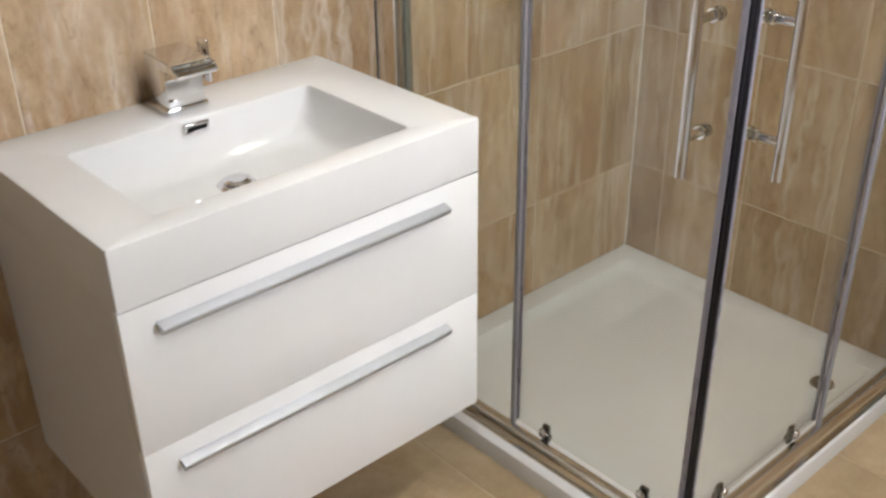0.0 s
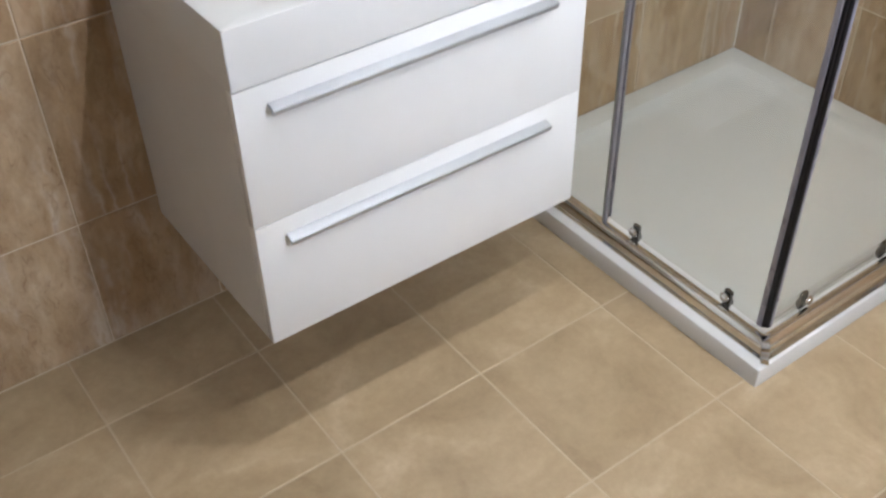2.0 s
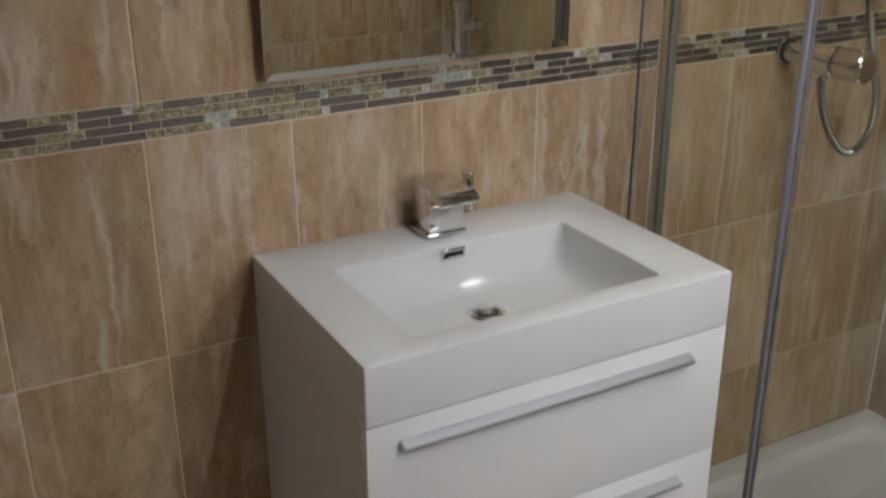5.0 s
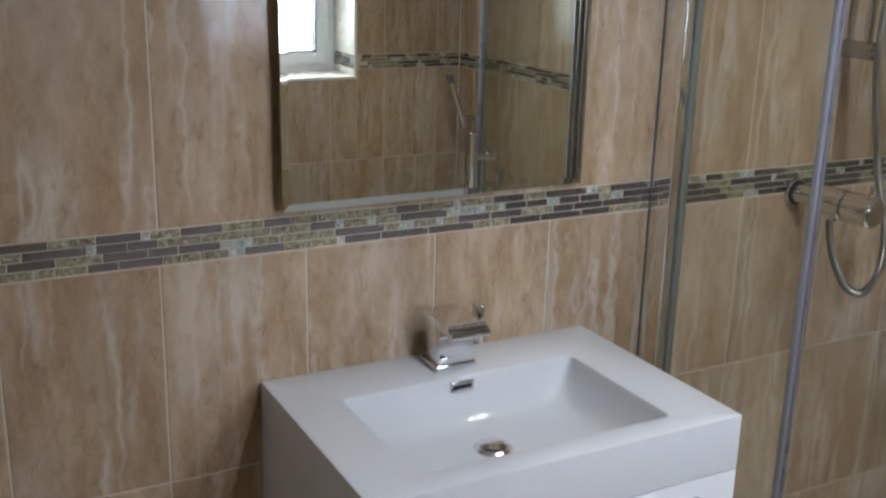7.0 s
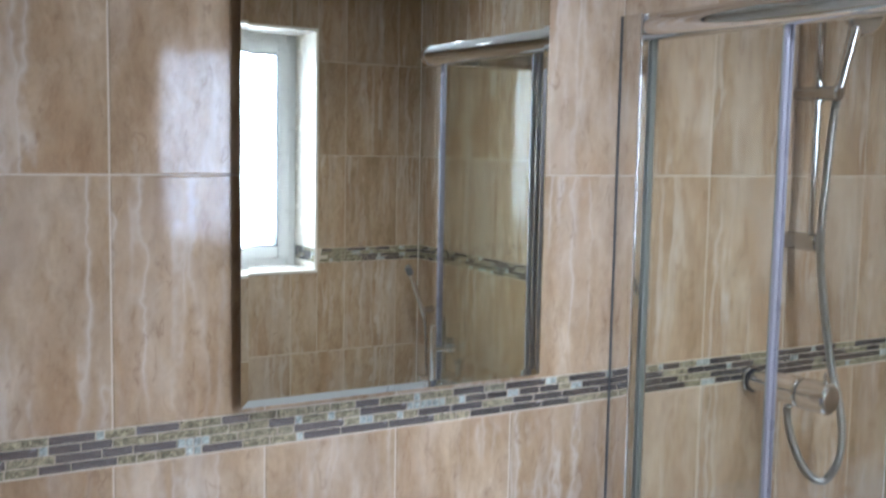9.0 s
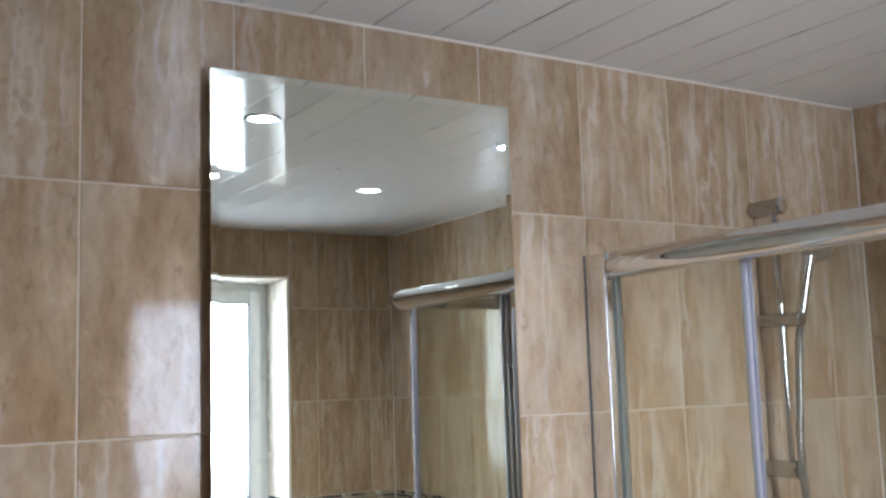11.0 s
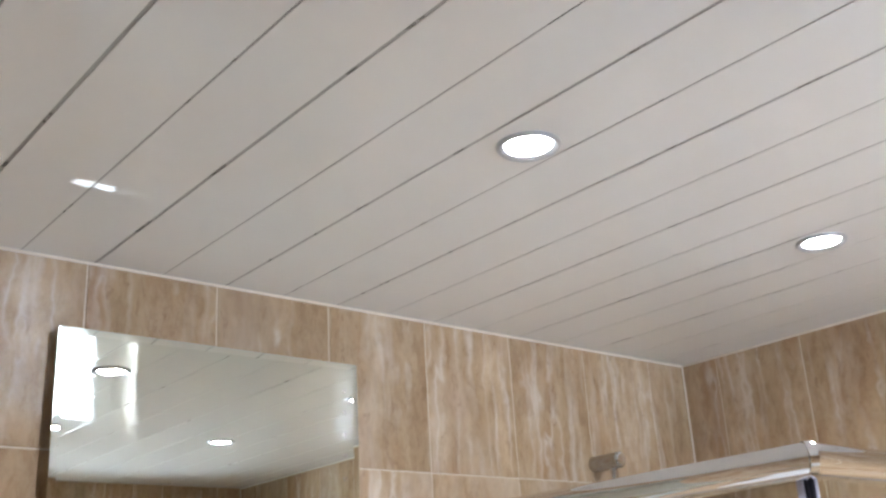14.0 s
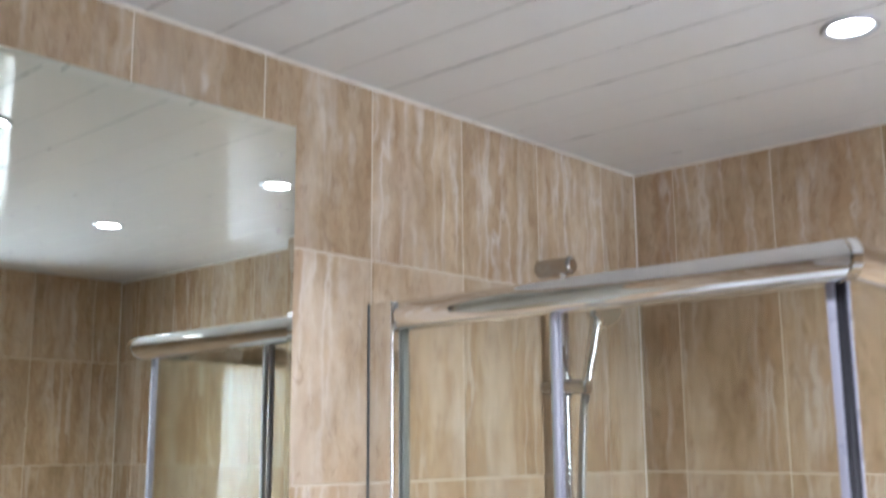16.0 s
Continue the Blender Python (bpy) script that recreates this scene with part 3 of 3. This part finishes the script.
def build_enclosure():
    e = thing("shower_enclosure", "corner shower enclosure of clear glass with chrome rails", "shower enclosure", at=(GX, GY, 0.047))
    zb, zt = 0.047, 1.847
    out = []
    # top rails: tubes with their round side outwards
    R = 0.0275
    part("top_rail", mitred(B(), [(GX - u, zt + w) for u, w in rail_profile(R)], "y", GY, -0.061, GX, GY), M_CHROME, e)
    part("top_rail", mitred(B(), [(GY - u, zt + w) for u, w in rail_profile(R)], "x", GX, XR - 0.061, GX, GY), M_CHROME, e)
    part("corner_joint", corner_cap([(u * 1.05, zt + w * 1.05) for u, w in rail_profile(R)], 0.0065), M_CHROME, e, "thin chrome corner cap")
    # bottom rails: a half tube with a flat lip towards the room
    arc = [(0.004 + 0.019 * math.cos(a), 0.0095 + 0.0185 * math.sin(a)) for a in [math.pi * (1.06 - 1.06 * k / 12) for k in range(13)]]
    prof = [(-0.020, 0.0), (0.034, 0.0), (0.034, 0.0035), (0.025, 0.0045)] + arc[::-1]
    part("bottom_rail", mitred(B(), [(GX - u, zb + w) for u, w in prof], "y", GY, -0.045, GX, GY), M_RAIL, e)
    part("bottom_rail", mitred(B(), [(GY - u, zb + w) for u, w in prof], "x", GX, XR - 0.045, GX, GY), M_RAIL, e)
    part("corner_joint", corner_cap([(u * 1.06, zb + w * 1.06) for u, w in prof], 0.008), M_CHROME, e, "thin chrome corner cap")
    # wall profiles
    def channel(u0, u1, depth, rad=0.005):
        pts = [(u0, 0.0), (u0, -depth + rad)]
        pts += [(u0 + rad - rad * math.cos(a), -depth + rad - rad * math.sin(a)) for a in [math.pi / 2 * k / 6 for k in range(1, 7)]]
        pts += [(u1, -depth), (u1, 0.0)]
        return pts
    pr = channel(GX - 0.030, GX + 0.014, 0.060, 0.0035)
    part("wall_profile", hull_profile(B(), pr, "z", zb, zt + 0.024), M_PROFILE, e, "polished chrome wall channel")
    # thin dark strip where the channel meets the wall
    part("sealant", box(B(), GX - 0.0325, GX - 0.0302, -0.002, 0.0, zb, zt + 0.024), M_RUBBER, e, "dark sealant line", False)
    part("wall_profile", hull_profile(B(), [(XR + v, GY + (u - GX)) for u, v in pr], "z", zb, zt + 0.024), M_PROFILE, e, "polished chrome wall channel")
    g = 0.003
    for side in (0, 1):
        def put(nm, u0, u1, w0, w1, z0, z1, mat, parent, label="", bev=0.001, sm=True):
            # u runs from the wall's end of the side, w outwards from the glass line
            if side == 0:
                bb = (GX - w1, GX - w0, -u1, -u0, z0, z1)
            else:
                bb = (XR - u1, XR - u0, GY - w1, GY - w0, z0, z1)
            return part(nm, box(B(), *bb, bev), mat, parent, label, sm)
        L = -GY if side == 0 else XR - GX
        edge = 0.394
        f = put("fixed_panel", 0.045, edge, -g, g, zb + 0.026, zt - 0.016, M_GLASS, e, "clear fixed glass panel", 0.0, False)
        put("glazing_gasket", 0.0602, 0.0675, -0.006, 0.007, zb + 0.027, zt - 0.017, M_GASKET, f, "dark grey glazing gasket", 0.002)
        put("edge_strip", edge - 0.007, edge + 0.003, -0.0042, 0.0052, zb + 0.027, zt - 0.017, M_GREY, f, "grey edge strip", 0.003)
        d = put("door_panel", edge - 0.012, L - 0.027, -0.0155, -0.0105, zb + 0.034, zt - 0.010, M_GLASS, e, "clear sliding glass door", 0.0, False)
        put("strip_edge", edge - 0.0068, edge - 0.0040, 0.0053, 0.0060, zb + 0.027, zt - 0.017, M_GASKET, f, "dark line of the edge strip", 0.0, False)
        put("edge_strip", edge - 0.011, edge + 0.001, -0.0170, -0.0090, zb + 0.035, zt - 0.011, M_SEAL, d, "pale grey edge strip", 0.003)
        put("seal", L - (0.0310, 0.0268)[side], L - 0.0187, -0.019, -0.006, zb + 0.035, zt - 0.020, M_SEAL, d, "pale grey door seal", 0.002)
        # closing strips meet on the mitre of the corner and show as one dark slanted face
        flat = [(0.0074, 0.0185), (0.0129, 0.0130), (0.0175, 0.0176), (0.0166, 0.0185)]
        if side:
            flat = [(b, a) for a, b in flat]
        part("magnet_strip", hull_profile(B(), [(GX + a, GY + b) for a, b in flat], "z", zb + 0.035, zt - 0.020), M_BLACK, d, "black magnetic closing strip", False)
        # handle bar on two stand-offs
        hu, hw = L - (0.078, 0.062)[side], 0.036
        bm = B()
        def P(u, w, z):
            return (GX - w, -u, z) if side == 0 else (XR - u, GY - w, z)
        rod(bm, P(hu, hw, 0.815), P(hu, hw, 1.135), 0.0095, n=24, cap=0.0012)
        for z in (0.880, 1.070):
            rod(bm, P(hu, hw, z), P(hu, -0.030, z), 0.0075, n=18)
            rod(bm, P(hu, -0.0104, z), P(hu, -0.004, z), 0.012, n=22, cap=0.001)
            rod(bm, P(hu, -0.027, z), P(hu, -0.0156, z), 0.012, n=22, cap=0.002)
        part("handle", bm, M_CHROME, d, "round chrome bar handle")
        for u in (0.470, 0.735):
            bm = B()
            bb = (GX + 0.0165, GX + 0.026, -u - 0.010, -u + 0.010, zb + 0.012, zb + 0.056) if side == 0 else (XR - u - 0.010, XR - u + 0.010, GY + 0.0165, GY + 0.026, zb + 0.012, zb + 0.056)
            box(bm, *bb, 0.003)
            k = part("roller", bm, M_ROLLER, d, "dark chrome roller bracket")
            part("boss", rod(B(), P(u, -0.0104, zb + 0.042), P(u, -0.003, zb + 0.042), 0.0115, 0.0095, 22, 0.002), M_CHROME, k)
            part("wheel", rod(B(), P(u, -0.0262, zb + 0.024), P(u, -0.030, zb + 0.024), 0.010, 0.010, 22, 0.001), M_RUBBER, k)


def build_shower_set():
    s = thing("shower_riser_set", "chrome riser rail shower with handset and hose", "shower", at=(1.35, 0, 1.40))
    x, y = 1.338, -0.062
    part("riser_rail", rod(B(), (x, y, 1.405), (x, y, 2.005), 0.0105, n=24, cap=0.001), M_CHROME, s)
    for z in (1.412, 1.994):
        wb = part("wall_bracket", rod(B(), (x, 0.0, z), (x, -0.088, z), 0.0195, 0.0195, 32, 0.003), M_BRUSHED, s)
        part("end_cap", rod(B(), (x, -0.0885, z), (x, -0.0915, z), 0.0165, 0.0150, 28, 0.001), M_CHROME, wb)
    bm = rod(B(), (x, -0.006, 1.739), (x, -0.122, 1.737), 0.0150, 0.0165, 32, 0.004)
    sl = part("slider", bm, M_BRUSHED, s, "satin chrome slider")
    for y0 in (-0.048, -0.076):
        part("collar", rod(B(), (x, y, 1.739 + (0.0152 if y0 < -0.06 else -0.0152)), (x, y, 1.739 + (0.022 if y0 < -0.06 else -0.022)), 0.0145, n=24, cap=0.001), M_CHROME, sl)
    bm = rod(B(), (1.350, -0.104, 1.726), (1.366, -0.128, 1.880), 0.0105, 0.0140, 28, 0.002)
    h = part("handset", bm, M_CHROME, s)
    part("stripe", rod(B(), (1.3475, -0.1125, 1.760), (1.3590, -0.1335, 1.862), 0.0035, 0.0040, 12, 0.001), M_RUBBER, h, "dark inlay along the grip")
    bm = rod(B(), (1.399, -0.112, 1.908), (1.386, -0.142, 1.896), 0.036, 0.040, 40, 0.005)
    part("spray_head", bm, M_CHROME, h)
    part("spray_plate", rod(B(), (1.3858, -0.1424, 1.8958), (1.3850, -0.1445, 1.8950), 0.0335, 0.0325, 36, 0.0006), M_BRUSHED, h, "grey nozzle plate")
    bm = tube(B(), [(1.253, -0.100, 1.070), (1.251, -0.100, 1.040), (1.273, -0.100, 0.974), (1.322, -0.100, 0.901), (1.381, -0.100, 0.871), (1.426, -0.100, 0.906), (1.436, -0.100, 0.975), (1.416, -0.100, 1.056), (1.385, -0.100, 1.138), (1.351, -0.100, 1.269), (1.331, -0.098, 1.397), (1.334, -0.098, 1.52), (1.344, -0.102, 1.68), (1.350, -0.104, 1.722)], 0.0078, 12, 30, 0.18)
    part("hose", bm, M_HOSE, s, "ribbed silver hose")
    part("hose_nut", rod(B(), (1.253, -0.100, 1.054), (1.253, -0.100, 1.078), 0.0105, 0.0115, 20, 0.001), M_CHROME, s)
    v = thing("shower_valve", "chrome exposed shower mixer valve on the mosaic border", "mixer valve", at=(1.235, 0, 1.10))
    part("wall_plate", rod(B(), (1.240, -0.001, 1.10), (1.240, -0.012, 1.10), 0.031, 0.029, 36, 0.002), M_CHROME, v)
    part("seal_ring", rod(B(), (1.235, -0.0125, 1.10), (1.235, -0.0185, 1.10), 0.027, 0.027, 32, 0.001), M_BLACK, v, "dark ring")
    part("neck", rod(B(), (1.235, -0.019, 1.10), (1.238, -0.078, 1.099), 0.022, 0.022, 32, 0.002), M_CHROME, v)
    bm = rod(B(), (1.238, -0.079, 1.099), (1.244, -0.142, 1.098), 0.032, 0.033, 36, 0.004)
    rod(bm, (1.253, -0.100, 1.066), (1.253, -0.100, 1.090), 0.0125, n=18)
    part("body", bm, M_CHROME, v)
    part("groove", rod(B(), (1.244, -0.1424, 1.098), (1.2442, -0.1456, 1.098), 0.030, 0.030, 32), M_RUBBER, v, "dark gap before the knob")
    k = part("knob", rod(B(), (1.2443, -0.146, 1.098), (1.250, -0.212, 1.097), 0.034, 0.034, 40, 0.004), M_CHROME, v, "round temperature knob")
    part("peg", rod(B(), (1.249, -0.196, 1.128), (1.249, -0.197, 1.152), 0.0045, 0.0040, 16, 0.001), M_CHROME, k)
    part("face", rod(B(), (1.2501, -0.2122, 1.097), (1.2503, -0.2150, 1.097), 0.0285, 0.0270, 32, 0.001), M_BRUSHED, k)


build_tray()
build_enclosure()
build_shower_set()


# ---------------- bath under the window ----------------
def build_bath():
    t = thing("bathtub", "white bath standing along the window wall", "bath", at=(0.9, -2.15, 0))
    bm = B()
    def ring(x0, x1, y0, y1, z):
        return [bm.verts.new(p) for p in ((x0, y0, z), (x1, y0, z), (x1, y1, z), (x0, y1, z))]
    x0, x1, y0, y1 = -0.07, XR - 0.001, YF + 0.001, -1.90
    R = [ring(x0, x1, y0, y1, 0.0), ring(x0, x1, y0, y1, 0.40), ring(x0 + 0.06, x1 - 0.10, y0 + 0.07, y1 - 0.05, 0.40), ring(x0 + 0.18, x1 - 0.20, y0 + 0.14, y1 - 0.12, 0.10)]
    for a, b in zip(R, R[1:]):
        for i in range(4):
            bm.faces.new((a[i], a[(i + 1) % 4], b[(i + 1) % 4], b[i]))
    bm.faces.new(R[3])
    bm.faces.new(R[0][::-1])
    bmesh.ops.recalc_face_normals(bm, faces=bm.faces[:])
    bmesh.ops.bevel(bm, geom=[e for e in bm.edges if e.calc_face_angle(0) > radians(30)], offset=0.02, segments=4, affect="EDGES")
    soften({"faces": [f for f in bm.faces if f.calc_area() < 0.02]})
    part("tub", bm, M_ACRYLIC, t)
    f = thing("bath_mixer", "chrome bath mixer tap with hand shower", "tap", at=(1.68, -2.15, 0.40))
    bm = B()
    for y in (-2.24, -2.06):
        rod(bm, (1.68, y, 0.399), (1.68, y, 0.635), 0.016, n=20)
        rod(bm, (1.68, y, 0.399), (1.68, y, 0.406), 0.027, n=24)
    rod(bm, (1.68, -2.27, 0.64), (1.68, -2.03, 0.64), 0.021, n=24, cap=0.003)
    rod(bm, (1.68, -2.15, 0.64), (1.55, -2.15, 0.63), 0.014, n=20, cap=0.002)
    part("body", bm, M_CHROME, f)
    for y in (-2.26, -2.04):
        bm = rod(B(), (1.68, y, 0.66), (1.68, y, 0.715), 0.014, 0.017, 20, 0.002)
        rod(bm, (1.655, y, 0.722), (1.705, y, 0.722), 0.008, n=16, cap=0.002)
        rod(bm, (1.68, y - 0.025, 0.722), (1.68, y + 0.025, 0.722), 0.008, n=16, cap=0.002)
        part("tap_head", bm, M_CHROME, f)
    w = thing("hand_shower", "chrome hand shower in a wall bracket by the bath", "shower", at=(1.70, -2.36, 0.88))
    part("wall_bracket", rod(B(), (XR, -2.36, 0.885), (1.685, -2.36, 0.885), 0.017, 0.014, 20, 0.002), M_CHROME, w)
    part("handset", rod(B(), (1.690, -2.355, 0.855), (1.612, -2.37, 1.085), 0.011, 0.014, 20, 0.002), M_CHROME, w)
    part("spray_plate", rod(B(), (1.624, -2.368, 1.045), (1.612, -2.37, 1.078), 0.0155, 0.0155, 18, 0.001), M_RUBBER, w, "dark spray face")
    part("hose", tube(B(), [(1.690, -2.355, 0.855), (1.692, -2.34, 0.76), (1.688, -2.33, 0.66), (1.685, -2.30, 0.60), (1.68, -2.262, 0.60)], 0.007, 10, 8), M_BRUSHED, w)


build_bath()


# ---------------- ceiling spotlights ----------------
def build_spot(at):
    s = thing("ceiling_spotlight", "lit recessed spotlight with a satin metal rim in the ceiling", "spotlight", "ceiling spotlights", at=at)
    bm = B()
    n, prof = 40, [(0.0465, 0.004), (0.0465, -0.003), (0.0435, -0.006), (0.039, -0.005), (0.0332, 0.0005), (0.0332, 0.004)]
    loops = [[bm.verts.new((at[0] + r * math.cos(2 * math.pi * i / n), at[1] + r * math.sin(2 * math.pi * i / n), at[2] + z)) for i in range(n)] for r, z in prof]
    for a, b in zip(loops, loops[1:]):
        for i in range(n):
            bm.faces.new((a[i], a[(i + 1) % n], b[(i + 1) % n], b[i]))
    bmesh.ops.recalc_face_normals(bm, faces=bm.faces[:])
    part("rim", bm, M_ALU, s, "satin metal ring")
    bm = B()
    bmesh.ops.create_circle(bm, cap_ends=True, segments=32, radius=0.0335, matrix=Matrix.Translation((at[0], at[1], at[2] - 0.001)))
    p = part("lens", bm, M_LIT, s, "glowing white lens", False)
    return s


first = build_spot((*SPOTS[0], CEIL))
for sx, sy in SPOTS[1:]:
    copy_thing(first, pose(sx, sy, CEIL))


# ---------------- pieces of walls and floor ----------------
CACHE = {}


def piece_mesh(key, w, h, mat, depth, chamfer):
    """A tile lying in x and z, face towards -y, origin at its middle."""
    k = (key, round(w, 4), round(h, 4))
    if k not in CACHE:
        bm = B()
        c = chamfer
        a = [bm.verts.new((sx * w / 2, depth, sz * h / 2)) for sx, sz in ((-1, -1), (1, -1), (1, 1), (-1, 1))]
        b = [bm.verts.new((sx * w / 2, c, sz * h / 2)) for sx, sz in ((-1, -1), (1, -1), (1, 1), (-1, 1))]
        d = [bm.verts.new((sx * (w / 2 - c), 0, sz * (h / 2 - c))) for sx, sz in ((-1, -1), (1, -1), (1, 1), (-1, 1))]
        for p, q in ((a, b), (b, d)):
            for i in range(4):
                bm.faces.new((p[i], p[(i + 1) % 4], q[(i + 1) % 4], q[i]))
        bm.faces.new(d)
        bmesh.ops.recalc_face_normals(bm, faces=bm.faces[:])
        CACHE[k] = finish(bm, key, mat, False)
    return CACHE[k]


def lay(name, parent, frame_m, u0, u1, v0, v1, mat, depth=0.007, chamfer=0.0012):
    ob = new(name, piece_mesh(name + mat.name, u1 - u0, v1 - v0, mat, depth, chamfer))
    ob.parent = parent
    ob.matrix_basis = frame_m @ pose((u0 + u1) / 2, 0, (v0 + v1) / 2)
    return ob


ROWS = [(0.0, 0.312), (0.312, 0.710), (0.710, 1.098), (1.158, 1.556), (1.556, 1.952), (1.952, CEIL)]
G = 0.0016
TW = 0.2505


def minus(r, hole):
    """The rectangle r less the rectangle hole, as rectangles."""
    a0, a1, b0, b1 = r
    h0, h1, k0, k1 = hole
    if a1 <= h0 or a0 >= h1 or b1 <= k0 or b0 >= k1:
        return [r]
    out = []
    if a0 < h0:
        out.append((a0, h0, b0, b1))
    if a1 > h1:
        out.append((h1, a1, b0, b1))
    m0, m1 = max(a0, h0), min(a1, h1)
    if b0 < k0:
        out.append((m0, m1, b0, k0))
    if b1 > k1:
        out.append((m0, m1, k1, b1))
    return out


def tile_wall(parent, m, u_lo, u_hi, first_joint, hole=(9, 10, 9, 10)):
    k = math.floor((u_lo - first_joint) / TW)
    while first_joint + k * TW < u_hi - 1e-6:
        a, b = max(u_lo, first_joint + k * TW), min(u_hi, first_joint + (k + 1) * TW)
        if b - a > 0.012:
            for lo, hi in ROWS:
                for r in minus((a, b, lo, hi), hole):
                    if r[1] - r[0] > 0.01 and r[3] - r[2] > 0.01:
                        lay("tile", parent, m, r[0] + G, r[1] - G, r[2] + G, r[3] - G, M_TILE)
        k += 1


def mosaic(parent, m, u_lo, u_hi, seed, hole=(9, 10, 9, 10)):
    rnd = random.Random(seed)
    for row in range(4):
        z0 = 1.0988 + row * 0.01475
        u = u_lo - rnd.random() * 0.05
        while u < u_hi:
            p = rnd.random()
            if p < 0.22:
                w, mat = rnd.choice((0.0135, 0.0135, 0.027)), 2
            elif p < 0.60:
                w, mat = rnd.choice((0.048, 0.070, 0.095)), 0
            else:
                w, mat = rnd.choice((0.030, 0.048, 0.070)), 1
            a, b = max(u, u_lo), min(u + w, u_hi)
            if b - a > 0.006 and not (b > hole[0] and a < hole[1]):
                out = m @ pose(0, -0.0008 * rnd.random(), 0)
                if mat == 2 and w > 0.02:
                    mid = (a + b) / 2
                    lay("mosaic_piece", parent, out, a + 0.0010, mid - 0.0006, z0 + 0.0007, z0 + 0.0138, M_MOS[2], 0.006, 0.0009)
                    lay("mosaic_piece", parent, out, mid + 0.0006, b - 0.0010, z0 + 0.0010, z0 + 0.0138, M_MOS[2], 0.006, 0.0009)
                else:
                    lay("mosaic_piece", parent, out, a + 0.0010, b - 0.0010, z0 + 0.0010, z0 + 0.0138, M_MOS[mat], 0.006, 0.0009)
            u += w


M_BACK = Matrix.Identity(4)
M_RIGHT = Matrix.Translation((XR, 0, 0)) @ pose(0, 0, 0, 0, 0, -90)       # u runs towards -y
M_FRONT = Matrix.Translation((0, YF, 0)) @ pose(0, 0, 0, 0, 0, 180)        # u runs towards -x
tile_wall(wall_back, M_BACK, XL, XR, -0.162)
tile_wall(wall_right, M_RIGHT, 0.0, -YF, 0.110 - TW)
HOLE = (-WIN[1], -WIN[0], WIN[2], WIN[3])
tile_wall(wall_front, M_FRONT, -XR, -XL, -XR + 0.115 - TW, HOLE)
mosaic(wall_back, M_BACK, -0.85, XR, 5)
mosaic(wall_right, M_RIGHT, 0.0, -YF, 8)
mosaic(wall_front, M_FRONT, -XR, -XL, 11, HOLE)
mosaic(wall_front, Matrix.Translation((WIN[1] - 0.014, 0, 0)) @ pose(0, 0, 0, 0, 0, -90), -YF + 0.002, -YF + 0.222, 14)

# floor tiles
FT = 0.329
ix0, iy0 = 0.066, -0.208
M_FLAT = pose(0, 0, 0, -90, 0, 0)          # face up, v runs along y
for i in range(-5, 7):
    for j in range(-2, 9):
        a, b = ix0 + i * FT, ix0 + (i + 1) * FT
        v0, v1 = -iy0 + (j - 1) * FT, -iy0 + j * FT
        a, b, v0, v1 = max(a, XL), min(b, XR), max(v0, 0.0), min(v1, -YF)
        if b - a > 0.02 and v1 - v0 > 0.02:
            lay("floor_tile", floor, M_FLAT, a + 0.0022, b - 0.0022, -v1 + 0.0022, -v0 - 0.0022, M_FLOOR, 0.006, 0.0008)
